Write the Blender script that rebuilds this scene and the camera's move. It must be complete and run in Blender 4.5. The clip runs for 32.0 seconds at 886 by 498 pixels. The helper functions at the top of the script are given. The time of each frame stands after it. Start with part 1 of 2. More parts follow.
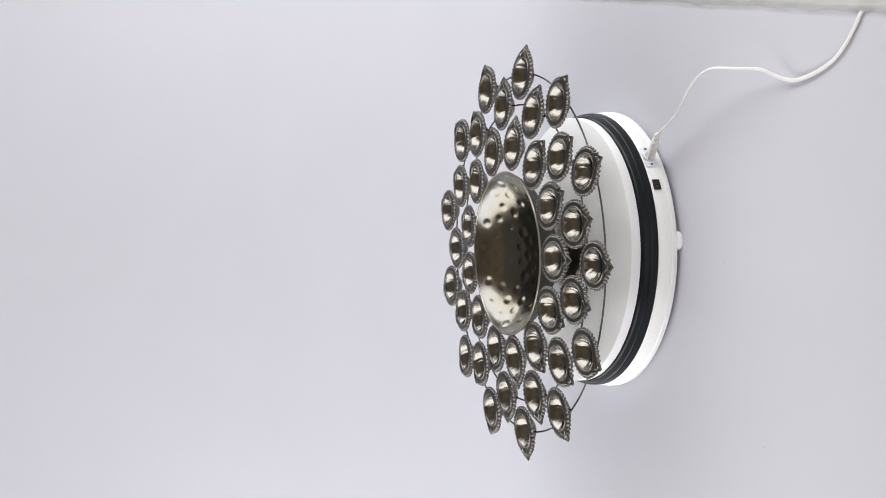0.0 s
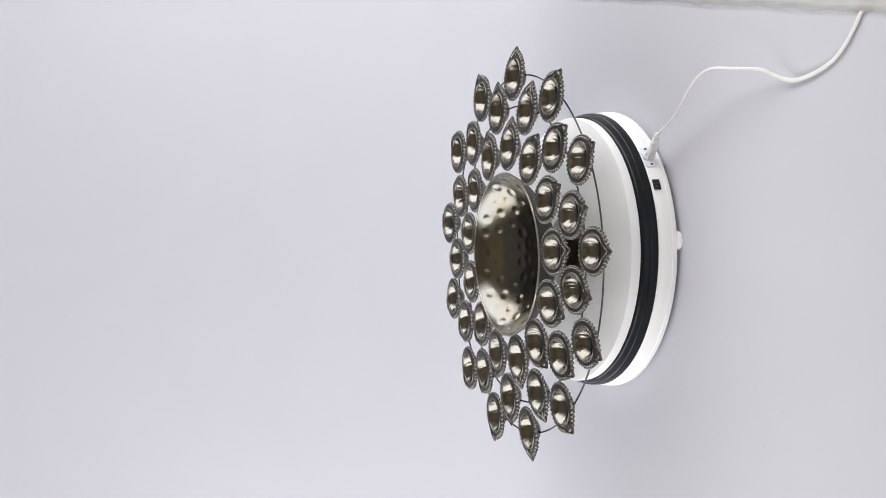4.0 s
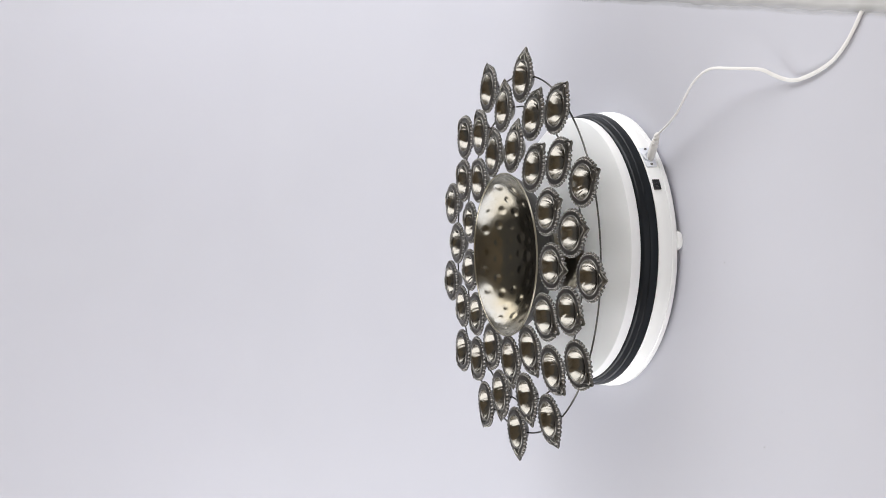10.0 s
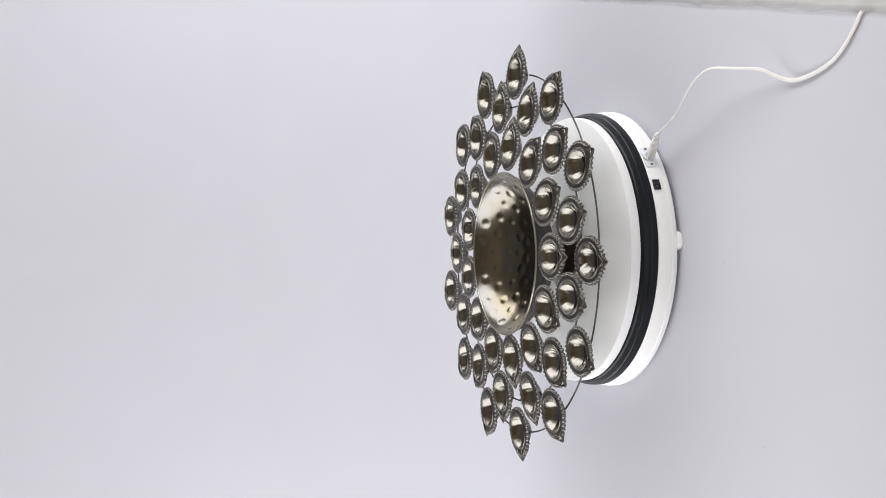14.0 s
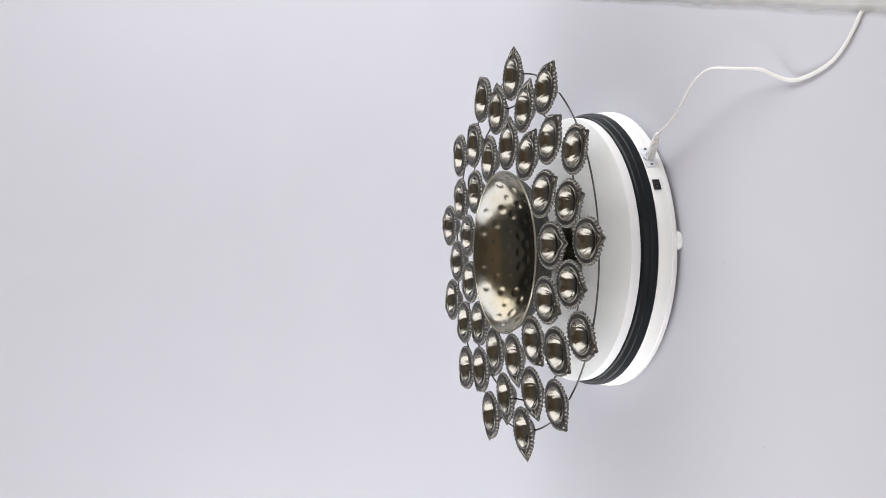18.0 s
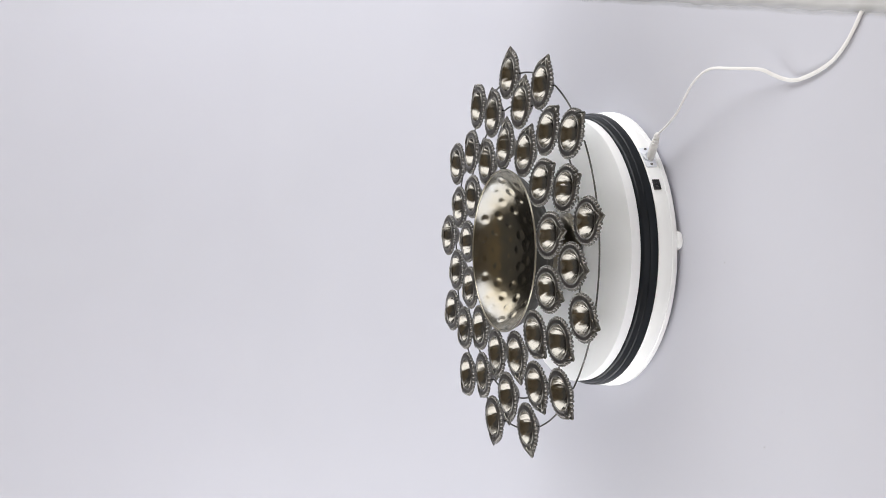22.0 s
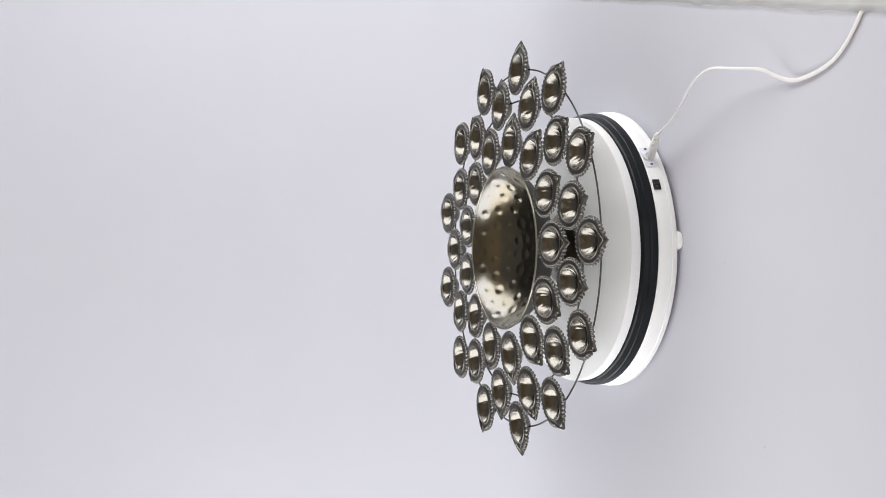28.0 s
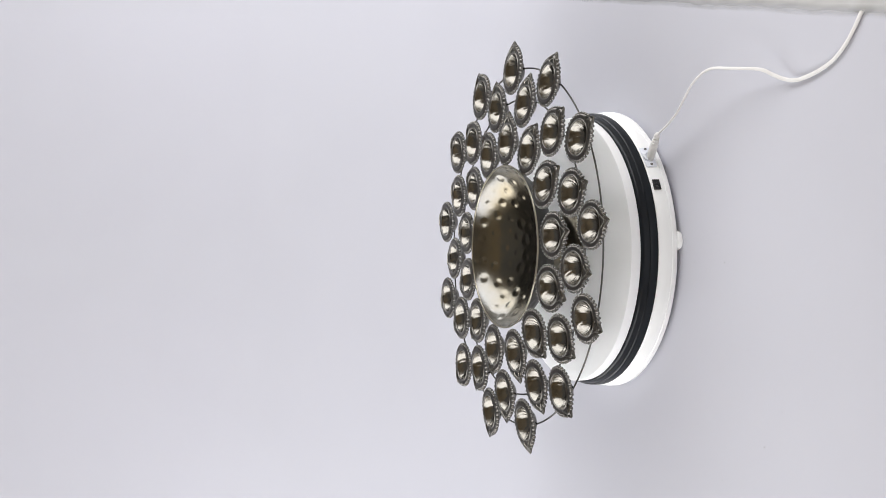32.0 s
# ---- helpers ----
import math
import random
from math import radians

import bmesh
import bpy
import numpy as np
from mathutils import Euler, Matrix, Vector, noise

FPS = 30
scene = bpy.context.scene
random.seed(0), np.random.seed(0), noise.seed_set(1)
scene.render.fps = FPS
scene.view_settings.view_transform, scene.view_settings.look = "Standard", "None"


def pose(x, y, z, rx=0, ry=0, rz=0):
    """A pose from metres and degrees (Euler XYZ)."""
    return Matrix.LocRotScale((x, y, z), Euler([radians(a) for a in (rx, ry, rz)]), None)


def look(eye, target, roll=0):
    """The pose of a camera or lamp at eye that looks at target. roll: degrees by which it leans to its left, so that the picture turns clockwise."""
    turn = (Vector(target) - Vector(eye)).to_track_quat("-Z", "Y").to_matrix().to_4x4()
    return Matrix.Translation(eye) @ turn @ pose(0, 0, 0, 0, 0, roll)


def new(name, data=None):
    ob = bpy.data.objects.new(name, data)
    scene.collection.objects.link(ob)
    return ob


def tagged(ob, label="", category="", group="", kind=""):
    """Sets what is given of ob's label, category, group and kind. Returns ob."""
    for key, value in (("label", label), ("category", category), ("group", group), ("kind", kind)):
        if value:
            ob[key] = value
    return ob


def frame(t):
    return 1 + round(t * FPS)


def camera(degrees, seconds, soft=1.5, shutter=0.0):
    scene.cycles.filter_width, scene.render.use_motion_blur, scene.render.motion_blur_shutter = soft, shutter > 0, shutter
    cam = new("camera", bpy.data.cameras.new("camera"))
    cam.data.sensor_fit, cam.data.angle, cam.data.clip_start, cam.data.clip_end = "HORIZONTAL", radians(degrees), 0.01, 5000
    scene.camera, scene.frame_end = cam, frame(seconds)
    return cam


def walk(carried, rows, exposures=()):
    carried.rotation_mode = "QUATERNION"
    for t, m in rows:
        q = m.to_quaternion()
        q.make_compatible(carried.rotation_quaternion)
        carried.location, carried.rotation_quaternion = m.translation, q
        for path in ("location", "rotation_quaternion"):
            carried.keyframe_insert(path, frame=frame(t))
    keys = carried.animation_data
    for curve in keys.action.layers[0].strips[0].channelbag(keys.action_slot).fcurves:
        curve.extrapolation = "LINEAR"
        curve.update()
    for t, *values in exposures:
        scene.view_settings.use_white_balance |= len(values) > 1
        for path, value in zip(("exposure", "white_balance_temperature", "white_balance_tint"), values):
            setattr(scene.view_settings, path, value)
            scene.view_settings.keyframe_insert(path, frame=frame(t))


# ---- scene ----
cam = camera(35.277, 32.0, soft=0.8)
EYE = (0.0, -1.19811, 0.63306)
AHEAD = (0.001447, 0.932974, -0.359941)
ROLL = -90.732
cam_pose = look(EYE, [e + a for e, a in zip(EYE, AHEAD)], ROLL)
walk(cam, [(0.0, cam_pose), (32.0, cam_pose)], exposures=[(0.0, 0.0), (32.0, 0.0)])

# ---- world and light ----
world = bpy.data.worlds.new("room_air")
scene.world = world
world.use_nodes = True
world.node_tree.nodes["Background"].inputs[0].default_value = (0.75, 0.8, 0.9, 1)
world.node_tree.nodes["Background"].inputs[1].default_value = 0.1


def softbox(name, eye, target, sx, sy, watts, colour, spread=100):
    data = bpy.data.lights.new(name, "AREA")
    data.shape, data.size, data.size_y, data.energy, data.color = "RECTANGLE", sx, sy, watts, colour
    data.spread = radians(spread)
    ob = new(name, data)
    ob.matrix_basis = look(eye, target)
    return ob


# two long strip lights, one along each side of the table
softbox("strip_light_east", (0.80, 0.13, 0.60), (0.0, 0.13, 0.49), 1.46, 0.57, 15.3, (0.95, 0.965, 1.0), 180)
softbox("strip_light_west", (-0.80, 0.10, 0.60), (0.0, 0.10, 0.49), 1.46, 0.57, 15.3, (0.95, 0.965, 1.0), 180)
# added fill light behind the camera, set in a made-up window opening
softbox("front_fill_light", (0.0, -2.79, 0.42), (0.0, 0.0, 0.36), 2.3, 0.85, 6.0, (0.96, 0.98, 1.0), 150)


# ---- materials ----
def material(name, colour, rough, metal=0.0, grain=0.0, grain_size=40.0, spread=0.06, wear=0.0, specular=0.5):
    """A surface with two scales of variation in colour and gloss and a fine relief."""
    m = bpy.data.materials.new(name)
    m.use_nodes = True
    nt = m.node_tree
    b = nt.nodes["Principled BSDF"]
    b.inputs["Metallic"].default_value = metal
    b.inputs["Specular IOR Level"].default_value = specular
    co = nt.nodes.new("ShaderNodeTexCoord")
    big = nt.nodes.new("ShaderNodeTexNoise")
    big.inputs["Scale"].default_value = grain_size
    big.inputs["Detail"].default_value = 4
    fine = nt.nodes.new("ShaderNodeTexNoise")
    fine.inputs["Scale"].default_value = grain_size * 14
    fine.inputs["Detail"].default_value = 3
    for n in (big, fine):
        nt.links.new(co.outputs["Object"], n.inputs["Vector"])
    mix = nt.nodes.new("ShaderNodeMix")
    mix.data_type = "RGBA"
    lo = [max(0, c * (1 - spread)) for c in colour]
    hi = [min(1, c * (1 + spread)) for c in colour]
    mix.inputs["A"].default_value = (*lo, 1)
    mix.inputs["B"].default_value = (*hi, 1)
    nt.links.new(big.outputs["Fac"], mix.inputs["Factor"])
    out = mix.outputs["Result"]
    if wear > 0:
        dirt = nt.nodes.new("ShaderNodeMix")
        dirt.data_type = "RGBA"
        ramp = nt.nodes.new("ShaderNodeValToRGB")
        ramp.color_ramp.elements[0].position, ramp.color_ramp.elements[1].position = 0.5, 0.72
        nt.links.new(fine.outputs["Fac"], ramp.inputs["Fac"])
        scale = nt.nodes.new("ShaderNodeMath")
        scale.operation = "MULTIPLY"
        scale.inputs[1].default_value = wear
        nt.links.new(ramp.outputs["Color"], scale.inputs[0])
        nt.links.new(scale.outputs[0], dirt.inputs["Factor"])
        nt.links.new(out, dirt.inputs["A"])
        dirt.inputs["B"].default_value = (*[c * 0.45 for c in colour], 1)
        out = dirt.outputs["Result"]
    nt.links.new(out, b.inputs["Base Color"])
    rr = nt.nodes.new("ShaderNodeMapRange")
    rr.inputs["To Min"].default_value, rr.inputs["To Max"].default_value = rough * 0.8, min(1, rough * 1.25)
    nt.links.new(big.outputs["Fac"], rr.inputs["Value"])
    nt.links.new(rr.outputs["Result"], b.inputs["Roughness"])
    if grain > 0:
        bump = nt.nodes.new("ShaderNodeBump")
        bump.inputs["Strength"].default_value = grain
        bump.inputs["Distance"].default_value = 0.0004
        nt.links.new(fine.outputs["Fac"], bump.inputs["Height"])
        nt.links.new(bump.outputs["Normal"], b.inputs["Normal"])
    return m


def spun(m, amount):
    """Fine turning grooves round the z axis, which draw highlights out towards the middle."""
    nt = m.node_tree
    b = nt.nodes["Principled BSDF"]
    way = nt.nodes.new("ShaderNodeTangent")
    way.direction_type, way.axis = "RADIAL", "Z"
    nt.links.new(way.outputs["Tangent"], b.inputs["Tangent"])
    b.inputs["Anisotropic"].default_value = amount
    b.inputs["Anisotropic Rotation"].default_value = 0.25


def edge_reflection_tint(m, colour, inside, outside):
    """Paints the strip lights' cool grey reflection into a bowl's colour, from one radius outwards."""
    nt = m.node_tree
    b = nt.nodes["Principled BSDF"]
    old = b.inputs["Base Color"].links[0].from_socket
    co, split, flat = (nt.nodes.new(k) for k in ("ShaderNodeTexCoord", "ShaderNodeSeparateXYZ", "ShaderNodeCombineXYZ"))
    nt.links.new(co.outputs["Object"], split.inputs[0])
    nt.links.new(split.outputs[0], flat.inputs[0])
    nt.links.new(split.outputs[1], flat.inputs[1])
    radius = nt.nodes.new("ShaderNodeVectorMath")
    radius.operation = "LENGTH"
    nt.links.new(flat.outputs[0], radius.inputs[0])
    cloud = nt.nodes.new("ShaderNodeTexNoise")
    cloud.inputs["Scale"].default_value = 70
    nt.links.new(co.outputs["Object"], cloud.inputs["Vector"])
    add = nt.nodes.new("ShaderNodeMath")
    add.operation = "MULTIPLY_ADD"
    nt.links.new(cloud.outputs["Fac"], add.inputs[0])
    add.inputs[1].default_value = 0.012
    nt.links.new(radius.outputs["Value"], add.inputs[2])
    rng = nt.nodes.new("ShaderNodeMapRange")
    rng.inputs["From Min"].default_value, rng.inputs["From Max"].default_value = inside + 0.006, outside + 0.006
    nt.links.new(add.outputs[0], rng.inputs["Value"])
    mix = nt.nodes.new("ShaderNodeMix")
    mix.data_type = "RGBA"
    nt.links.new(rng.outputs["Result"], mix.inputs["Factor"])
    nt.links.new(old, mix.inputs["A"])
    mix.inputs["B"].default_value = (*colour, 1)
    nt.links.new(mix.outputs["Result"], b.inputs["Base Color"])


def yellow_side(m, colour, towards, low=-0.1, high=0.8):
    """Turns one side of a thing yellower, with a cloudy edge."""
    nt = m.node_tree
    b = nt.nodes["Principled BSDF"]
    old = b.inputs["Base Color"].links[0].from_socket
    co = nt.nodes.new("ShaderNodeTexCoord")
    dot = nt.nodes.new("ShaderNodeVectorMath")
    dot.operation = "DOT_PRODUCT"
    dot.inputs[1].default_value = (math.cos(radians(towards)) / 0.07, math.sin(radians(towards)) / 0.07, 0)
    nt.links.new(co.outputs["Object"], dot.inputs[0])
    cloud = nt.nodes.new("ShaderNodeTexNoise")
    cloud.inputs["Scale"].default_value = 55
    cloud.inputs["Detail"].default_value = 4
    nt.links.new(co.outputs["Object"], cloud.inputs["Vector"])
    add = nt.nodes.new("ShaderNodeMath")
    add.operation = "MULTIPLY_ADD"
    nt.links.new(cloud.outputs["Fac"], add.inputs[0])
    add.inputs[1].default_value = 1.2
    nt.links.new(dot.outputs["Value"], add.inputs[2])
    rng = nt.nodes.new("ShaderNodeMapRange")
    rng.inputs["From Min"].default_value, rng.inputs["From Max"].default_value = low + 0.6, high + 0.6
    nt.links.new(add.outputs[0], rng.inputs["Value"])
    mix = nt.nodes.new("ShaderNodeMix")
    mix.data_type = "RGBA"
    nt.links.new(rng.outputs["Result"], mix.inputs["Factor"])
    nt.links.new(old, mix.inputs["A"])
    mix.inputs["B"].default_value = (*colour, 1)
    nt.links.new(mix.outputs["Result"], b.inputs["Base Color"])


PAPER = material("white_paper_sheet", (0.510, 0.509, 0.556), 0.62, grain=0.12, grain_size=9, spread=0.02, specular=0.25)
CLOTH = material("beige_cloth", (0.475, 0.472, 0.466), 0.9, grain=0.3, grain_size=60, spread=0.04)
WHITE = material("white_plastic", (0.93, 0.93, 0.925), 0.35, grain=0.04, grain_size=12, spread=0.012)
PLATTER = material("matt_white_plastic", (0.93, 0.932, 0.935), 0.45, grain=0.06, grain_size=14, spread=0.012)
BLACK = material("black_plastic", (0.010, 0.012, 0.015), 0.30, grain=0.08, grain_size=30, spread=0.2, specular=0.2)
SWITCH = material("black_switch_plastic", (0.012, 0.012, 0.013), 0.3, spread=0.2)
MARK = material("grey_print", (0.09, 0.09, 0.095), 0.5, spread=0.1)
SOCKET = material("bluish_white_plastic", (0.80, 0.82, 0.88), 0.3, spread=0.015)
CORD = material("white_cable_rubber", (0.73, 0.715, 0.70), 0.55, grain=0.05, grain_size=50, spread=0.03)
POLISHED = material("polished_nickel_brass", (0.160, 0.150, 0.132), 0.195, metal=1.0, grain=0.03, grain_size=70, spread=0.08, wear=0.12)
spun(POLISHED, 0.8)
BOWLMETAL = material("hammered_nickel_brass", (0.135, 0.122, 0.096), 0.21, metal=1.0, grain=0.03, grain_size=40, spread=0.08, wear=0.12)
yellow_side(BOWLMETAL, (0.163, 0.139, 0.095), 235, 0.35, 1.1)
# cool light mirrored near the rim, put into the bowl's colour
edge_reflection_tint(BOWLMETAL, (0.140, 0.138, 0.132), 0.063, 0.076)
OXIDISED = material("oxidised_grey_metal", (0.122, 0.114, 0.104), 0.40, metal=1.0, grain=0.2, grain_size=120, spread=0.2, wear=0.3)
FOOTMETAL = material("brass_foot_metal", (0.15, 0.135, 0.105), 0.30, metal=1.0, grain_size=60, spread=0.2, wear=0.2)
SPOUTMETAL = material("tarnished_spout_metal", (0.165, 0.155, 0.134), 0.28, metal=1.0, grain=0.1, grain_size=120, spread=0.25, wear=0.35)
DARKSKIN = material("dark_bowl_outside", (0.05, 0.048, 0.043), 0.5, metal=0.6, grain=0.2, grain_size=90, spread=0.25)
BEAD = material("worn_bead_metal", (0.18, 0.174, 0.162), 0.38, metal=1.0, grain=0.05, grain_size=150, spread=0.2, wear=0.3)
RIM = material("bright_rim_metal", (0.36, 0.33, 0.265), 0.3, metal=1.0, grain_size=90, spread=0.1)
WIRE = material("grey_steel_wire", (0.14, 0.136, 0.129), 0.4, metal=1.0, grain_size=90, spread=0.15)
SPECK = material("brown_dirt_speck", (0.10, 0.08, 0.06), 0.9)
# unseen room's paints, chosen for bounce light and reflections in the bowl
ROOM = material("bounce_room_paint", (0.88, 0.79, 0.635), 0.9, grain_size=2, spread=0.06)
DARKWALL = material("dark_grey_paint", (0.10, 0.10, 0.105), 0.9, grain_size=2, spread=0.1)
GREYCEILING = material("grey_ceiling_paint", (0.54, 0.555, 0.59), 0.9, grain_size=2, spread=0.08)
TABLE = material("table_board", (0.45, 0.42, 0.38), 0.6, grain_size=8)


def soft_edge_fade(m):
    """Fades a cloth to clear towards its hem, to match a blurred edge in view."""
    nt = m.node_tree
    hem_fade = nt.nodes.new("ShaderNodeAttribute")
    hem_fade.attribute_name = "hem"
    gap, mix = nt.nodes.new("ShaderNodeBsdfTransparent"), nt.nodes.new("ShaderNodeMixShader")
    nt.links.new(hem_fade.outputs["Fac"], mix.inputs[0])
    nt.links.new(gap.outputs[0], mix.inputs[1])
    nt.links.new(nt.nodes["Principled BSDF"].outputs[0], mix.inputs[2])
    nt.links.new(mix.outputs[0], nt.nodes["Material Output"].inputs["Surface"])


soft_edge_fade(CLOTH)


# ---- mesh helpers ----
def mesh(name, verts, faces, mat, smooth=True):
    me = bpy.data.meshes.new(name)
    me.from_pydata([tuple(v) for v in verts], [], faces)
    me.materials.append(mat)
    bm = bmesh.new()
    bm.from_mesh(me)
    bmesh.ops.recalc_face_normals(bm, faces=bm.faces)
    bm.to_mesh(me)
    bm.free()
    if smooth:
        me.polygons.foreach_set("use_smooth", [True] * len(me.polygons))
        me.set_sharp_from_angle(angle=radians(38))
    return me


def lathe(profile, segs, shape=None):
    """Turns a list of (r, z) round the z axis; shape(x, y, z, i, j) may move each point."""
    verts, faces = [], []
    n = len(profile)
    for i in range(segs):
        a = 2 * math.pi * i / segs
        for j, (r, z) in enumerate(profile):
            p = (r * math.cos(a), r * math.sin(a), z)
            verts.append(shape(*p, i, j) if shape else p)
    for i in range(segs):
        k = (i + 1) % segs
        for j in range(n - 1):
            faces.append((i * n + j, k * n + j, k * n + j + 1, i * n + j + 1))
    return verts, faces


def closed(profile):
    return profile + [profile[0]]


def tube(points, radius, sides=8, flat=1.0, twist=None):
    """Sweeps a round or flattened section along points, with closed ends."""
    verts, faces = [], []
    n = len(points)
    for i, p in enumerate(points):
        t = (Vector(points[min(i + 1, n - 1)]) - Vector(points[max(i - 1, 0)])).normalized()
        side = t.cross(Vector((0, 0, 1)))
        side = side.normalized() if side.length > 1e-4 else Vector((1, 0, 0))
        up = side.cross(t)
        w = twist(i / (n - 1)) if twist else 0.0
        r = radius(i / (n - 1)) if callable(radius) else radius
        e1, e2 = side * math.cos(w) + up * math.sin(w), up * math.cos(w) - side * math.sin(w)
        for k in range(sides):
            a = 2 * math.pi * k / sides
            verts.append(Vector(p) + e1 * (r * math.cos(a)) + e2 * (r * flat * math.sin(a)))
    for i in range(n - 1):
        for k in range(sides):
            l = (k + 1) % sides
            faces.append((i * sides + k, i * sides + l, (i + 1) * sides + l, (i + 1) * sides + k))
    faces.append(tuple(range(sides - 1, -1, -1)))
    faces.append(tuple((n - 1) * sides + k for k in range(sides)))
    return verts, faces


def box(sx, sy, sz, bevel=0.0, at=(0, 0, 0)):
    """A bevelled block as vertices and faces, centred at a place."""
    bm = bmesh.new()
    bmesh.ops.create_cube(bm, size=1.0)
    for v in bm.verts:
        v.co = Vector((v.co.x * sx, v.co.y * sy, v.co.z * sz)) + Vector(at)
    if bevel:
        bmesh.ops.bevel(bm, geom=bm.edges[:], offset=bevel, segments=2, affect="EDGES", profile=0.5)
    bm.verts.index_update()
    out = [v.co.copy() for v in bm.verts], [tuple(v.index for v in f.verts) for f in bm.faces]
    bm.free()
    return out


def ball(r, at, rings=4, sides=8, squash=1.0):
    verts, faces = [], []
    for j in range(1, rings):
        a = math.pi * j / rings
        for k in range(sides):
            b = 2 * math.pi * k / sides
            verts.append((at[0] + r * math.sin(a) * math.cos(b), at[1] + r * math.sin(a) * math.sin(b), at[2] + squash * r * math.cos(a)))
    top, low = len(verts), len(verts) + 1
    verts += [(at[0], at[1], at[2] + squash * r), (at[0], at[1], at[2] - squash * r)]
    for k in range(sides):
        l = (k + 1) % sides
        faces.append((top, k, l))
        faces.append((low, (rings - 2) * sides + l, (rings - 2) * sides + k))
        for j in range(rings - 2):
            faces.append((j * sides + k, (j + 1) * sides + k, (j + 1) * sides + l, j * sides + l))
    return verts, faces


def joined(pieces):
    verts, faces = [], []
    for v, f in pieces:
        n = len(verts)
        verts += list(v)
        faces += [tuple(i + n for i in face) for face in f]
    return verts, faces


def part(name, data, parent, label="", m=None):
    ob = new(name, data)
    ob.parent = parent
    if m is not None:
        ob.matrix_basis = m
    return tagged(ob, label)


def curve_points(points, steps):
    """A smooth line through points."""
    out = []
    n = len(points)
    for i in range(n - 1):
        p0, p1, p2, p3 = (Vector(points[max(0, min(n - 1, i + k))]) for k in (-1, 0, 1, 2))
        for s in range(steps):
            t = s / steps
            out.append(0.5 * (2 * p1 + (p2 - p0) * t + (2 * p0 - 5 * p1 + 4 * p2 - p3) * t * t + (3 * p1 - p0 - 3 * p2 + p3) * t ** 3))
    out.append(Vector(points[-1]))
    return out


# ---- the setting ----
GROUND = -0.0035


def sweep_sheet():
    """The white paper: flat on the table, then a wide bend up to a standing back."""
    line = [(-0.80, 0.0), (-0.5, 0.0), (-0.2, 0.0), (0.1, 0.0), (0.3, 0.0)]
    bend, radius = 0.35, 0.90
    for i in range(1, 41):
        a = radians(64) * i / 40
        line.append((bend + radius * math.sin(a), radius * (1 - math.cos(a))))
    xs = [-0.95 + 0.1 * i for i in range(20)]
    verts, faces = [], []
    for y, z in line:
        for x in xs:
            verts.append((x, y, z + GROUND))
    n = len(xs)
    top = len(verts)
    for y, z in line:
        for x in xs:
            verts.append((x, y + (0.002 if z > 0.3 else 0.0), z - (0.002 if z < 0.3 else 0.0) + GROUND))
    for off, flip in ((0, False), (top, True)):
        for j in range(len(line) - 1):
            for i in range(n - 1):
                q = (off + j * n + i, off + j * n + i + 1, off + (j + 1) * n + i + 1, off + (j + 1) * n + i)
                faces.append(q[::-1] if flip else q)
    ob = new("backdrop", mesh("backdrop", verts, faces, PAPER))
    return tagged(ob, "seamless white paper sweep under and behind the turntable", "backdrop", kind="structure")


sweep_sheet()

table = new("table_top", mesh("table_top", *box(2.4, 2.0, 0.03, 0.003, (0, 0.2, GROUND - 0.0185)), TABLE))
tagged(table, "plain board table under the white paper", "table", kind="structure")
for sx, sy in ((-1.12, -0.77), (1.12, -0.77), (-1.12, 1.15), (1.12, 1.15)):
    part("leg", mesh("leg", *box(0.06, 0.06, 0.7265 + GROUND, 0.004, (sx, sy, (GROUND - 0.7935) / 2)), TABLE), table)


def room():
    """Plain unseen walls, floor and ceiling that close the place, painted to bounce light and tint the bowl's
    reflections; the wall behind the paper is dark grey, the ceiling over the table grey.
    """
    x, y0, y1, z0, z1, t = 1.5, -2.8, 1.3, -0.76, 2.3, 0.1
    split = -0.35
    w, d, h = 2 * x, y1 - y0, z1 - z0
    cy, cz = (y0 + y1) / 2, (z0 + z1) / 2
    for name, size, at, paint, look_of in (
        ("floor", (w, d, t), (0, cy, z0 - t / 2), ROOM, "plain dim brown floor"),
        ("ceiling_1", (w, split - y0, t), (0, (split + y0) / 2, z1 + t / 2), ROOM, "plain dim brown ceiling"),
        ("ceiling_2", (w, y1 - split, t), (0, (split + y1) / 2, z1 + t / 2), GREYCEILING, "plain grey ceiling over the table"),
        ("wall_east", (t, d, h), (x + t / 2, cy, cz), ROOM, "plain dim brown wall"),
        ("wall_west", (t, d, h), (-x - t / 2, cy, cz), ROOM, "plain dim brown wall"),
        ("wall_north", (w, t, h), (0, y1 + t / 2, cz), DARKWALL, "plain dark grey wall"),
    ):
        tagged(new(name, mesh(name, *box(*size, 0, at), paint, False)), look_of, name.split("_")[0], kind="structure")
    # the wall behind the camera, unseen, with a low wide opening added for the fill light
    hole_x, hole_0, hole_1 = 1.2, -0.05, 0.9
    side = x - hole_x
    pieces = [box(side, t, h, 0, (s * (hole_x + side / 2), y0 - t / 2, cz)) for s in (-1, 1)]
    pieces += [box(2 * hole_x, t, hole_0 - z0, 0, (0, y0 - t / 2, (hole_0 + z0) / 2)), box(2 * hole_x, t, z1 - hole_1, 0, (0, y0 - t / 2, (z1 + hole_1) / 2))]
    tagged(new("wall_south", mesh("wall_south", *joined(pieces), ROOM, False)), "plain dim brown wall with an opening added for the fill light", "wall", kind="structure")
    # made-up window frame round the fill light, never in view
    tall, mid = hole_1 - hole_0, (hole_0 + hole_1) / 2
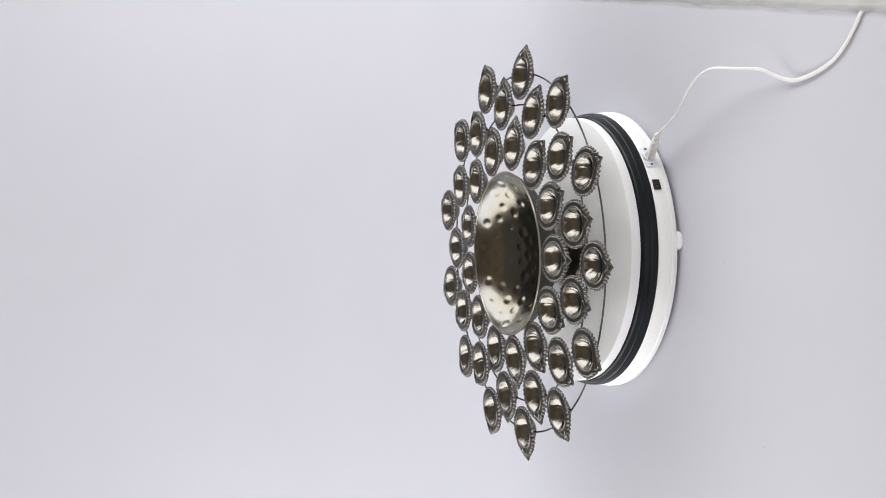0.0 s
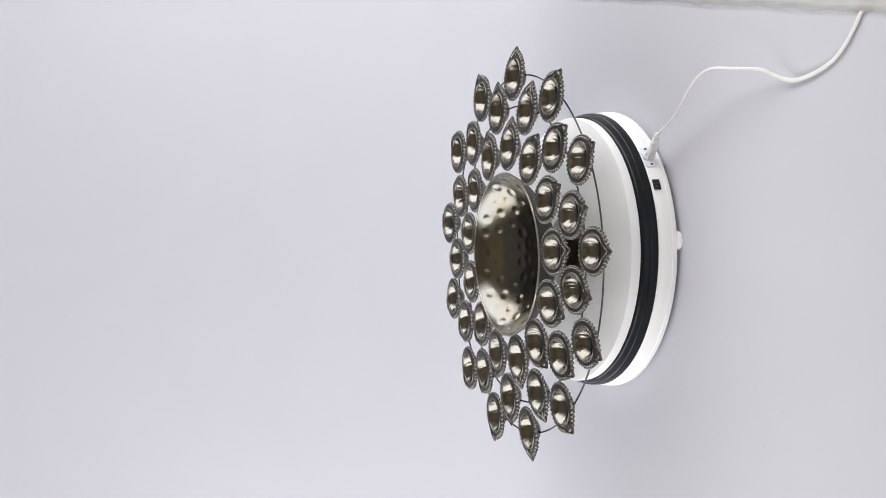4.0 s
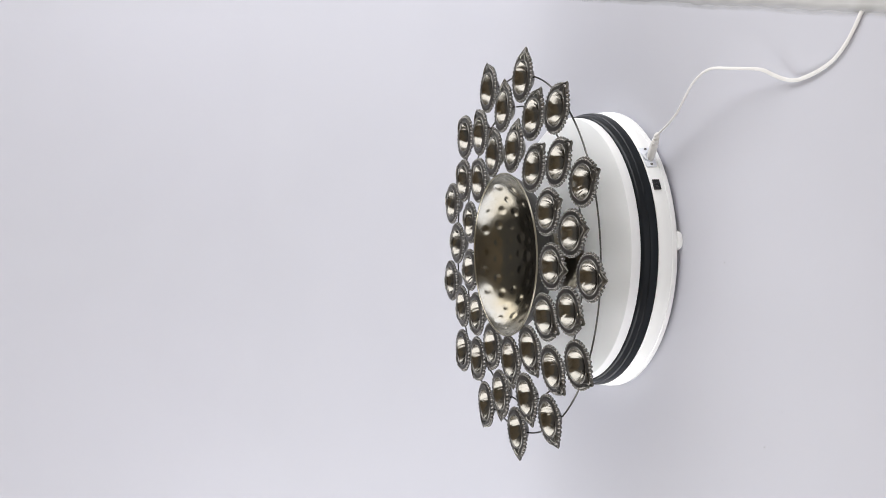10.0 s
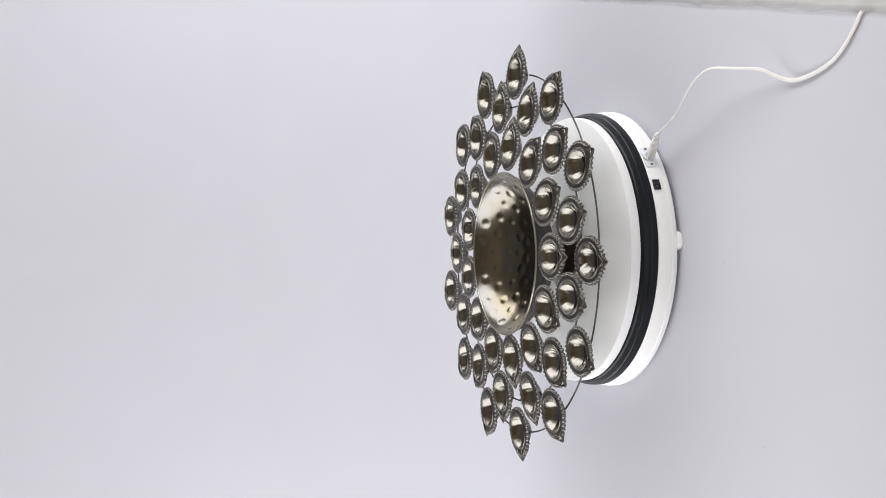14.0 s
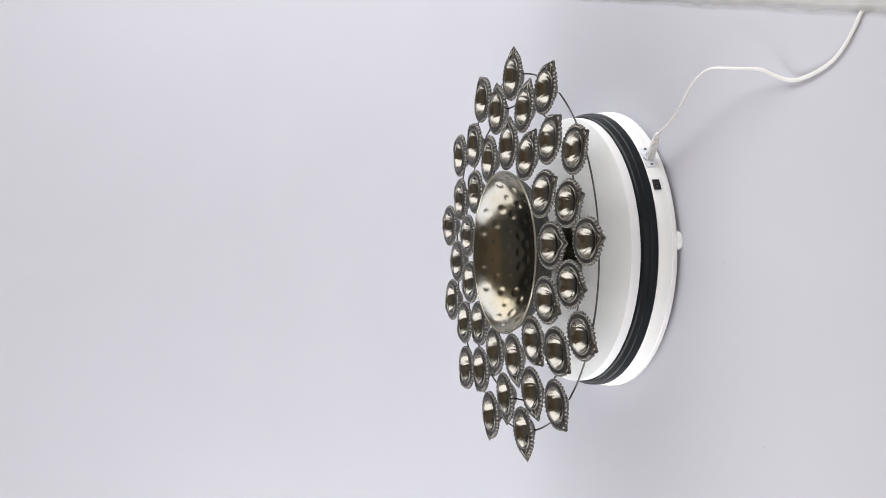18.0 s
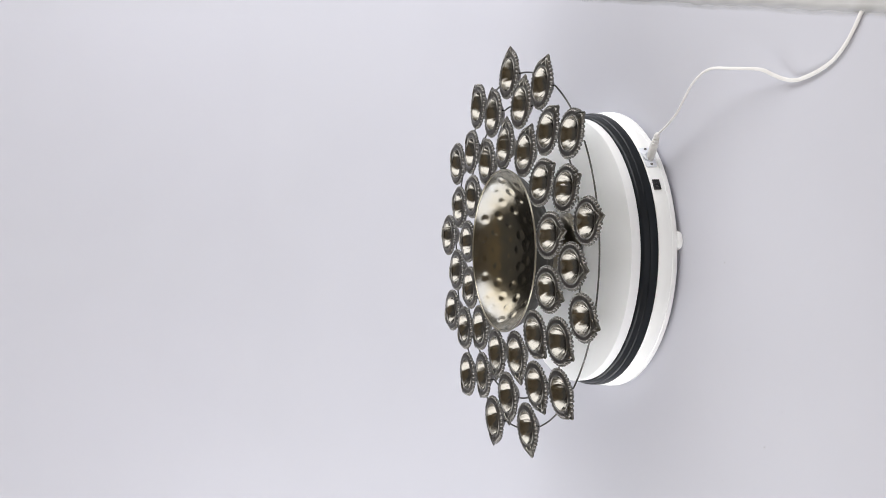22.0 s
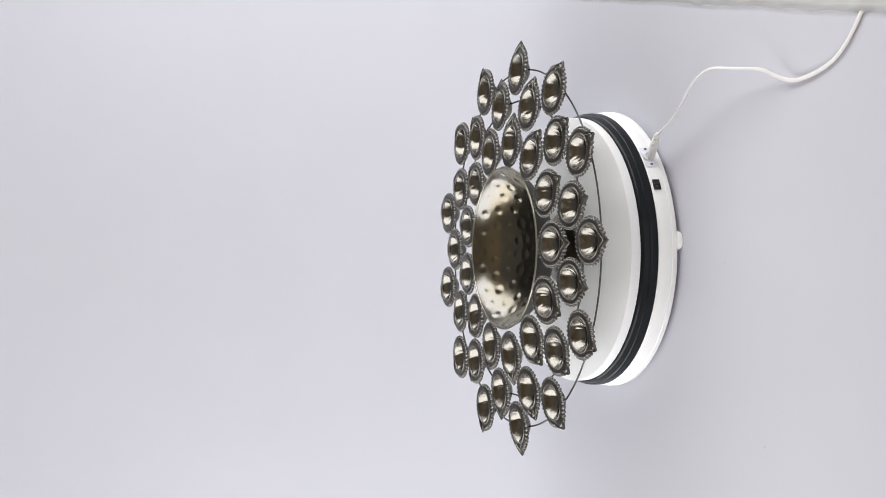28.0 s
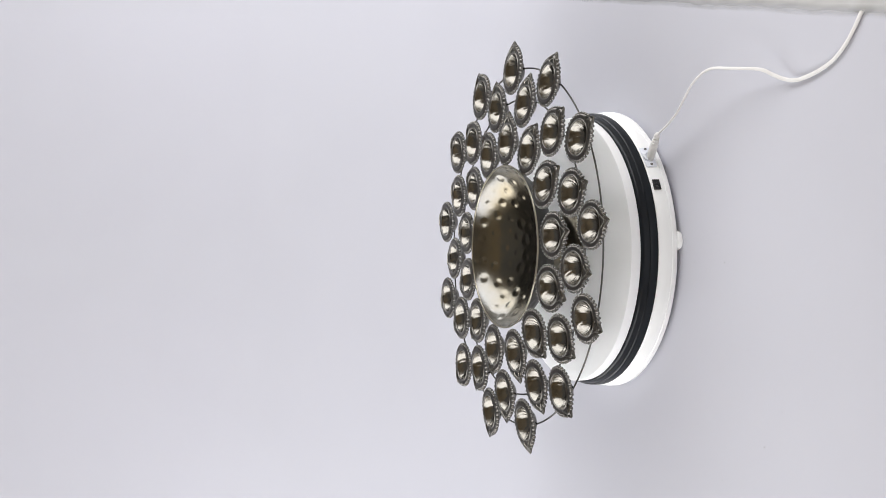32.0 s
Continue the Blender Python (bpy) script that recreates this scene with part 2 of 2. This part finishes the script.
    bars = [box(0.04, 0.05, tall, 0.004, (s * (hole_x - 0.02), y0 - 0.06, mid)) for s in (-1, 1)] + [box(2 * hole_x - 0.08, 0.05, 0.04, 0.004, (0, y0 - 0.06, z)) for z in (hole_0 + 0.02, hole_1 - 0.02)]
    tagged(new("fill_light_frame", mesh("fill_light_frame", *joined(bars), WHITE, False)), "plain white frame added round the unseen fill light", "window", kind="structure")


room()


def cloth():
    """A beige cloth that covers the paper's side and the cable's far end."""
    a, b = Vector((0.2549, 0.0677, 0)), Vector((0.1528, -0.4460, 0))
    along = (b - a).normalized()
    out = Vector((-along.y, along.x, 0))
    if out.x < 0:
        out = -out
    prof = [(-0.004, 0.0001), (-0.002, 0.0002), (0.0, 0.0003), (0.002, 0.0005), (0.004, 0.0007), (0.006, 0.0009), (0.009, 0.0012), (0.016, 0.0020), (0.026, 0.0030), (0.045, 0.0042), (0.10, 0.0050), (0.3, 0.0050)]
    over = Vector((0.1665, -0.3817, 0))
    verts, faces, hem = [], [], []
    rows = 110
    for i in range(rows):
        p = a + (b - a) * (i / (rows - 1) * 1.5 - 0.15)
        wob = 0.0012 * noise.noise(Vector((i * 0.095, 0, 0)))
        for d, z in prof:
            q = p + out * (d + wob)
            hump = 0.0048 * math.exp(-((q - over).dot(along) / 0.009) ** 2) * min(1, max(0, d / 0.003) ** 0.5) * math.exp(-(d / 0.04) ** 2)
            verts.append(q + Vector((0, 0, max(z, hump) + GROUND)))
            hem.append(min(1.0, max(0.0, (d + 0.004 + 0.002 * noise.noise(Vector((i * 0.31, d * 200, 5)))) / 0.010)))
    n = len(prof)
    for i in range(rows - 1):
        for j in range(n - 1):
            faces.append((i * n + j, i * n + j + 1, (i + 1) * n + j + 1, (i + 1) * n + j))
    data = mesh("cloth", verts, faces, CLOTH)
    data.attributes.new("hem", "FLOAT", "POINT").data.foreach_set("value", hem)
    ob = new("cloth", data)
    mod = ob.modifiers.new("thickness", "SOLIDIFY")
    mod.thickness, mod.offset = 0.0007, -1
    return tagged(ob, "beige cloth over the white paper, its edge faded to look soft in view", "cloth")


cloth()


# ---- the turntable ----
PLATTER_TOP = 0.0431


def turntable():
    thing = tagged(new("turntable"), "round white electric display turntable with a black band", "turntable")
    base = part("base", mesh("base", *lathe(closed([(0.0, -0.0016), (0.1225, -0.0016), (0.1232, -0.0004), (0.1300, 0.0002), (0.1312, 0.0012), (0.1314, 0.0022), (0.1314, 0.0052), (0.1309, 0.0056), (0.1307, 0.0100), (0.1301, 0.0178), (0.1294, 0.0186), (0.0, 0.0186)]), 160), WHITE), thing, "white plastic base")
    band = [(0.09, 0.0188), (0.1294, 0.0188), (0.1299, 0.0193), (0.1298, 0.0225), (0.1294, 0.0252), (0.1291, 0.0260), (0.1284, 0.0264),
            (0.1281, 0.0267), (0.1280, 0.0275), (0.1276, 0.0308), (0.1268, 0.0322), (0.1252, 0.0332), (0.09, 0.0332)]
    part("band", mesh("band", *lathe(closed(band), 160), BLACK), thing, "grooved black plastic band")
    disc = [(0.0, 0.0334), (0.1238, 0.0334), (0.1249, 0.0340), (0.1251, 0.0352), (0.1250, PLATTER_TOP - 0.0012), (0.1247, PLATTER_TOP - 0.0004), (0.1240, PLATTER_TOP), (0.0, PLATTER_TOP)]
    platter = part("platter", mesh("platter", *lathe(closed(disc), 160), PLATTER), thing, "matt white rotating top disc")
    pad = mesh("foot_pad", *lathe(closed([(0.0, 0.0), (0.0080, 0.0), (0.0087, 0.0008), (0.0087, 0.0032), (0.0080, 0.0044), (0.0, 0.0044)]), 32), WHITE)
    for k in range(3):
        a = radians(-87 + 120 * k)
        part("foot_pad", pad, thing, "", pose(0.1255 * math.cos(a), 0.1255 * math.sin(a), GROUND))

    # the switch, sunk into the base's side
    def on_side(px, py, z):
        a = math.degrees(math.atan2(py, px))
        r = 0.1303
        return pose(r * math.cos(radians(a)), r * math.sin(radians(a)), z, 0, -4, a)

    frame_data = mesh("switch", *joined([box(0.0030, 0.0098, 0.0010, 0.0003, (0, 0, 0.0028)), box(0.0030, 0.0098, 0.0010, 0.0003, (0, 0, -0.0028)),
                                         box(0.0030, 0.0012, 0.0048, 0.0003, (0, 0.0043, 0)), box(0.0030, 0.0012, 0.0048, 0.0003, (0, -0.0043, 0))]), SWITCH, False)
    switch = part("switch", frame_data, thing, "small black rocker switch", on_side(0.0548, -0.1153, 0.0134))
    part("rocker", mesh("rocker", *joined([box(0.0022, 0.0036, 0.0046, 0.0004, (0.0003, 0.0018, 0)), box(0.0022, 0.0036, 0.0046, 0.0004, (-0.0004, -0.0018, 0))]), SWITCH, False), switch)

    part("switch_mark", mesh("switch_mark", *joined([box(0.0004, 0.0004, 0.0016, 0, (0.0014, 0.0018, 0.0)), box(0.0004, 0.0014, 0.0004, 0, (0.0008, -0.0018, 0.0010)), box(0.0004, 0.0014, 0.0004, 0, (0.0008, -0.0018, -0.0010)),
                                                     box(0.0004, 0.0004, 0.0016, 0, (0.0008, -0.0011, 0)), box(0.0004, 0.0004, 0.0016, 0, (0.0008, -0.0025, 0))]), MARK, False), switch, "faint grey on and off marks")

    # the power socket with its screwed plate
    plate = part("socket_plate", mesh("socket_plate", *box(0.0026, 0.0225, 0.0106, 0.0009), SOCKET), thing, "white screwed socket plate", on_side(0.0811, -0.1020, 0.0126))
    ring = [(0.0034, 0.0), (0.0054, 0.0), (0.0056, 0.0006), (0.0053, 0.0016), (0.0040, 0.0018), (0.0034, 0.0014)]
    part("socket_ring", mesh("socket_ring", *lathe(closed(ring), 28), SOCKET), plate, "", pose(0.0010, 0, 0, 0, 90, 0))
    screw = mesh("screw", *joined([lathe([(0.0, 0.0008), (0.0009, 0.0007), (0.0013, 0.0), (0.0013, -0.0005)], 14), box(0.0020, 0.0004, 0.0003, 0, (0, 0, 0.0008))]), BEAD)
    for s in (-1, 1):
        part("screw", screw, plate, "small steel screw", pose(0.0013, s * 0.0090, 0, 0, 90, 0))
    return thing, platter


turntable_thing, platter = turntable()


# ---- the power cable ----
def power_cable():
    thing = tagged(new("power_cable"), "white flat power cable plugged into the turntable", "cable")
    a, b = Vector((0.0791, -0.1043, 0.012)), Vector((0.1011, -0.1215, 0.0135))
    steps = [(0.0, 0.0027), (0.08, 0.0036), (0.55, 0.0038), (0.58, 0.0033)]
    for k in range(4):
        s = 0.60 + 0.095 * k
        steps += [(s, 0.0033 - 0.0002 * k), (s + 0.012, 0.0037 - 0.0003 * k), (s + 0.055, 0.0036 - 0.0003 * k), (s + 0.068, 0.0031 - 0.0002 * k)]
    steps += [(1.0, 0.0021)]
    length = (b - a).length
    prof = [(0.0, 0.0)] + [(r * 0.96, s * length) for s, r in steps] + [(0.0, length)]
    turn = (b - a).to_track_quat("Z", "Y").to_matrix().to_4x4()
    part("plug", mesh("plug", *lathe(prof, 24), CORD), thing, "ribbed white plug", Matrix.Translation(a) @ turn)
    way = [b - (b - a) * 0.05, (0.1066, -0.1399, 0.0150), (0.1121, -0.1540, 0.0165), (0.1170, -0.1633, 0.0175), (0.1261, -0.1771, 0.0195), (0.1355, -0.1932, 0.0220), (0.1419, -0.2099, 0.0235), (0.1443, -0.2216, 0.0238), (0.1444, -0.2319, 0.0228), (0.1424, -0.2464, 0.0200), (0.1406, -0.2603, 0.0160), (0.1393, -0.2700, 0.0120), (0.1374, -0.2771, 0.0085), (0.1336, -0.2835, 0.0052), (0.1298, -0.2911, 0.0022), (0.1269, -0.3015, -0.0002), (0.1269, -0.3131, -0.0012), (0.1300, -0.3319, -0.0018), (0.1361, -0.3507, -0.0020), (0.1460, -0.3657, -0.0020), (0.1566, -0.3759, -0.0020), (0.1613, -0.3797, -0.0021), (0.1647, -0.3821, -0.0023), (0.1667, -0.3835, -0.0026), (0.1720, -0.3872, -0.0029), (0.1790, -0.3920, -0.0030)]
    pts = curve_points(way, 7)
    thick = lambda q: 0.00150 + 0.0002 * min(1, max(0, (q - 0.50) / 0.15)) + 0.0007 * min(1, max(0, (q - 0.68) / 0.3))
    part("cord", mesh("cord", *tube(pts, thick, 12, 0.62, lambda q: 0.9 - 0.75 * min(1, max(0, (q - 0.35) / 0.3))), CORD), thing)
    return thing


power_cable()


# ---- dirt specks on the paper ----
def specks():
    pieces = []
    for x, y, r in ((-0.0127, -0.2, 0.0008), (-0.1598, -0.2538, 0.0008), (-0.1298, -0.2783, 0.0008), (-0.0841, -0.2325, 0.0007), (-0.0129, -0.1528, 0.0004), (-0.1951, -0.192, 0.0005)):
        pieces.append(ball(0.65 * r, (x, y, GROUND + 0.0002), 4, 7, 0.35))
    ob = new("dirt_specks", mesh("dirt_specks", *joined(pieces), SPECK))
    tagged(ob, "tiny brown dirt specks lying on the white paper", "dirt", kind="stuff")


specks()


# ---- the metal centrepiece ----
def hammered_bowl():
    """Inner and outer skin of the bowl, with rows of round hammer marks; its rim lies at z = 0."""
    R, D, T, A = 0.0753, 0.041, 0.0011, radians(74)
    marks = []
    for deg, count, turn in ((6, 5, 0.1), (14.5, 9, 0.3), (22.5, 13, 0.47), (30.5, 16, 0.64), (42, 20, 0.4), (53.5, 23, 0.75), (65, 23, 0.24)):
        for k in range(count):
            az = 2 * math.pi * (k + turn) / count + random.uniform(-0.03, 0.03)
            wide = 0.0066 if deg < 35 else 0.0052
            marks.append((radians(deg + random.uniform(-1.0, 1.0)), az, wide * random.uniform(0.93, 1.07), random.uniform(0.0006, 0.0008)))

    def surf(a, az, off=0.0):
        r = (R + off) * math.sin(a) / math.sin(A)
        z = -(D + off) * (math.cos(a) - math.cos(A)) / (1 - math.cos(A))
        return Vector((r * math.cos(az), r * math.sin(az), z))

    centres = np.array([surf(a, az) for a, az, _, _ in marks])
    size = np.array([m[2] for m in marks])
    depth = np.array([m[3] for m in marks])
    segs, rings = 256, 72
    verts, faces = [], []
    for skin in (0, 1):
        for i in range(segs):
            az = 2 * math.pi * i / segs
            for j in range(rings + 1):
                a = A * max(j, 0.02) / rings
                p = surf(a, az, T * skin)
                inward = Vector((-p.x / R, -p.y / R, 0.25 + 1.2 * math.cos(a))).normalized()
                d2 = ((centres - np.array(surf(a, az))) ** 2).sum(1) / size ** 2
                p = p + inward * float((depth * np.clip(1 - d2, 0, 1) ** 2).sum())
                verts.append(p)
    n = rings + 1
    for skin in (0, 1):
        off = skin * segs * n
        for i in range(segs):
            k = (i + 1) % segs
            for j in range(rings):
                faces.append((off + i * n + j, off + k * n + j, off + k * n + j + 1, off + i * n + j + 1))
    for i in range(segs):
        k = (i + 1) % segs
        faces.append((i * n + rings, k * n + rings, segs * n + k * n + rings, segs * n + i * n + rings))
    data = mesh("bowl", verts, faces, BOWLMETAL)
    # the outer skin gets a darker colour than the inside
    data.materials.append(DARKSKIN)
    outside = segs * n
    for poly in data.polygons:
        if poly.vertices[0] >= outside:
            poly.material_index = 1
    rim = [(R + 0.0006 + 0.0009 * math.cos(b), 0.0002 + 0.0009 * math.sin(b)) for b in [2 * math.pi * k / 8 for k in range(9)]]
    return data, mesh("rim", *lathe(rim, 160), RIM)


def outline(a, r):
    """The edge of a lamp cup's plate: round, drawn out to a point at a = 0."""
    a = abs((a + math.pi) % (2 * math.pi) - math.pi)
    point = max(0.0, 1 - a / radians(30))
    return r + 0.0030 * point ** 1.2


BEADS = 33


def lamp_cup_meshes():
    """A small round oil-lamp cup: flat plate with a fluted, beaded edge, polished cup and pointed spout; the lip lies at z = 0."""
    segs = 4 * BEADS

    def plate_shape(x, y, z, i, j):
        a = 2 * math.pi * i / segs
        r = math.hypot(x, y)
        k = min(1.0, max(0.0, (r - 0.0186) / 0.0030))
        flute = math.cos(BEADS * a + math.pi)
        lift = 0.00026 * flute * k if z > -0.0020 else 0.0
        r2 = r + outline(a, 0.0) * k + 0.00045 * flute * k
        return (r2 * math.cos(a), r2 * math.sin(a), z + lift)

    prof = [(0.0158, -0.0008), (0.0160, 0.0002), (0.0164, 0.0006), (0.0168, 0.0005), (0.0171, 0.0000), (0.0175, -0.0002), (0.0188, -0.0001), (0.0202, 0.0000), (0.0211, -0.0002), (0.0219, -0.0007),
            (0.0223, -0.0013), (0.0220, -0.0024), (0.0208, -0.0033), (0.0185, -0.0036), (0.0166, -0.0034)]
    plate = mesh("diya", *lathe(prof, segs, plate_shape), OXIDISED)

    def cup_shape(seed):
        def shape(x, y, z, i, j):
            a = math.atan2(y, x)
            r = math.hypot(x, y)
            d = min(1, max(0, -z / 0.0104))
            swell = math.sin(math.pi * min(1, d * 1.15)) if d < 0.87 else 0.0
            b = a + 0.6 * d
            fold = 0.00026 * noise.noise(Vector((2.4 * math.cos(b), 2.4 * math.sin(b), 1.1 * d + seed)))
            fold += 0.00055 * noise.noise(Vector((5 * math.cos(b), 5 * math.sin(b), 0.8 * d + seed + 7)))
            fold += 0.0011 * noise.noise(Vector((8 * math.cos(b), 8 * math.sin(b), 0.5 * d + seed + 13)))
            pull = 0.0012 * max(0.0, math.cos(a)) ** 6 * (1 - d)
            r2 = r + pull
            return (r2 * math.cos(a) - 0.0010 * d, r2 * math.sin(a), z + fold * swell)
        return shape

    inner = [(0.0163, 0.0003), (0.0158, -0.0006), (0.0152, -0.0016), (0.0142, -0.0032), (0.0128, -0.0050), (0.0110, -0.0067), (0.0088, -0.0082), (0.0064, -0.0093), (0.0040, -0.0099), (0.0018, -0.0101), (0.0, -0.0101)]
    outer = [(0.0, -0.0128), (0.0040, -0.0125), (0.0070, -0.0118), (0.0096, -0.0104), (0.0120, -0.0084), (0.0140, -0.0060), (0.0154, -0.0036), (0.0166, -0.0010), (0.0163, 0.0003)]
    cups = [mesh("cup", *lathe(inner + outer, 120, cup_shape(3.7 * k)), POLISHED) for k in range(5)]
    beads = []
    for k in range(BEADS):
        a = 2 * math.pi * (k + 0.5) / BEADS
        off = abs((a + math.pi) % (2 * math.pi) - math.pi)
        if off < radians(13):
            continue
        r = outline(a, 0.0225)
        beads.append(ball(0.00162, (r * math.cos(a), r * math.sin(a), -0.0018), 5, 8))
    beads = mesh("beaded_edge", *joined(beads), BEAD)
    pieces = []
    for s in (-1, 1):
        line = curve_points([(0.0186, s * 0.0088, -0.0006), (0.0210, s * 0.0066, -0.0002), (0.0244, s * 0.0034, -0.0006), (0.0286, 0.0, -0.0018)], 5)
        pieces.append(tube(line, lambda q: 0.0009 - 0.0003 * q, 8, 0.8))
        line = curve_points([(0.0174, s * 0.0062, 0.0002), (0.0196, s * 0.0044, 0.0005), (0.0234, 0.0, -0.0002)], 4)
        pieces.append(tube(line, 0.00045, 6))
    pieces.append(([(0.0180, 0.0086, -0.0010), (0.0180, -0.0086, -0.0010), (0.0286, 0, -0.0020), (0.0186, 0.0078, -0.0034), (0.0186, -0.0078, -0.0034), (0.0274, 0, -0.0036)],
                   [(0, 1, 2), (5, 4, 3), (0, 2, 5, 3), (2, 1, 4, 5), (1, 0, 3, 4)]))
    spout = mesh("spout", *joined(pieces), SPOUTMETAL)
    return plate, cups, beads, spout


# ring, radius, height over the foot, turn (degrees), and how far each cup sits off its even place (mm outwards, mm round, mm up)
PHASE = -92.94
OUTER_OFF = ((-0.4, -2.2, 0.2), (1.0, -2.4, 0.0), (0.2, -3.1, -0.1), (-0.3, -2.8, -0.5), (-0.6, -0.9, 0.4), (-0.9, 1.3, 0.2), (0.3, 2.7, 1.0), (-1.5, 2.1, 0.1), (-0.4, 1.6, -0.8), (-0.5, 3.1, -0.5), (-1.1, 1.6, 0.1), (-1.4, 0.1, -0.2), (-0.8, 0.1, -0.1))
MIDDLE_OFF = ((-2.2, -0.8, 0.5), (-0.7, -1.2, -0.0), (-0.9, -2.8, 0.2), (-0.2, -1.6, 0.0), (1.2, -2.1, 0.7), (0.9, 0.8, 0.1), (0.3, 2.0, 1.0), (0.1, 1.5, 0.0), (0.2, 0.6, 0.0), (-1.0, 1.4, 0.3), (-1.5, 1.9, 0.2), (-2.3, 1.1, -0.1), (-1.5, 1.0, 0.0))
INNER_OFF = ((-1.3, 0.3, 0.3), (-0.2, -0.7, 0.0), (-0.1, -1.1, -0.1), (1.0, -1.0, 0.4), (1.3, -0.2, 0.1), (0.8, -0.8, 0.9), (0.8, 1.5, 0.2), (0.0, 0.0, -0.1), (-0.8, 0.6, -0.1), (-1.1, 1.0, -0.3), (-0.9, 0.8, 0.7), (-1.6, 0.5, -0.0), (-1.4, 0.1, -0.0))
RINGS = (("outer", 0.1668, 0.1031 - PLATTER_TOP, PHASE, OUTER_OFF),
         ("middle", 0.1380, 0.1052 - PLATTER_TOP, PHASE - 14.01, MIDDLE_OFF),
         ("inner", 0.1003, 0.1075 - PLATTER_TOP, PHASE + 0.03, INNER_OFF))
TILT = 4.5
CUP_SCALE = 0.972


def centrepiece():
    thing = tagged(new("candle_centrepiece"), "grey metal centrepiece, hammered bowl ringed by small pointed lamp cups", "centrepiece")
    bowl_data, rim_data = hammered_bowl()
    bowl_z = 0.1089 - PLATTER_TOP
    bowl = part("bowl", bowl_data, thing, "hammered nickel-brass bowl", pose(0, 0, bowl_z))
    part("rim", rim_data, bowl, "thin bright rim")
    low = bowl_z - 0.041
    foot = [(0.0310, 0.0005), (0.0358, 0.0), (0.0368, 0.0006), (0.0370, 0.0018), (0.0364, 0.0028), (0.0352, 0.0034), (0.0346, 0.0042), (0.0338, 0.0058), (0.0300, 0.0078), (0.0240, 0.0096), (0.0200, 0.0130),
            (0.0190, low - 0.004), (0.0240, low + 0.0020), (0.0220, low + 0.0020), (0.0172, low - 0.004), (0.0180, 0.0130), (0.0290, 0.0060)]
    part("foot", mesh("foot", *lathe(closed(foot), 72), FOOTMETAL), thing, "flared metal foot ring")
    plate, cups, beads, spout = lamp_cup_meshes()
    for name, r, z, start, offs in RINGS:
        for k, (out, around, up) in enumerate(offs):
            a = start + 360 / 13 * k
            place = pose(0, 0, 0, 0, 0, a) @ Vector((r + out / 1000, around / 1000, z + up / 1000))
            turn = math.degrees(math.atan2(place.y, place.x))
            m = pose(*place, 0, 0, turn + random.uniform(-2.5, 2.5)) @ pose(0, 0, 0, random.uniform(-1.5, 1.5), TILT + random.uniform(-1.5, 1.5), 0)
            m = m @ Matrix.Diagonal((CUP_SCALE, 0.915 * CUP_SCALE, CUP_SCALE, 1))
            diya = part("diya", plate, thing, "", m)
            part("cup", random.choice(cups), diya, "polished lamp cup")
            part("beaded_edge", beads, diya)
            part("spout", spout, diya)
        if name == "inner":
            continue
        rw, zw = r + 0.0006, z - 0.0111
        gap = math.degrees(0.0052 / rw)
        for k in range(13):
            a0, a1 = start + 360 / 13 * k + gap, start + 360 / 13 * (k + 1) - gap
            pts = [(rw * math.cos(radians(a0 + (a1 - a0) * s / 10)), rw * math.sin(radians(a0 + (a1 - a0) * s / 10)), zw) for s in range(11)]
            part("wire_link", mesh("wire_link", *tube(pts, 0.0008, 8), WIRE), thing)
    return thing


centre_thing = centrepiece()


# ---- what moves ----
SPEED = 5.8044
LEAN = pose(-0.0019, -0.0030, PLATTER_TOP) @ pose(0, 0, 0, -0.110, -1.080, 0)


def motions():
    times = [float(t) for t in range(33)]
    walk(platter, [(t, pose(0, 0, 0, 0, 0, -SPEED * t)) for t in times])
    walk(centre_thing, [(t, pose(0, 0, 0, 0, 0, -SPEED * t) @ LEAN) for t in times])


motions()
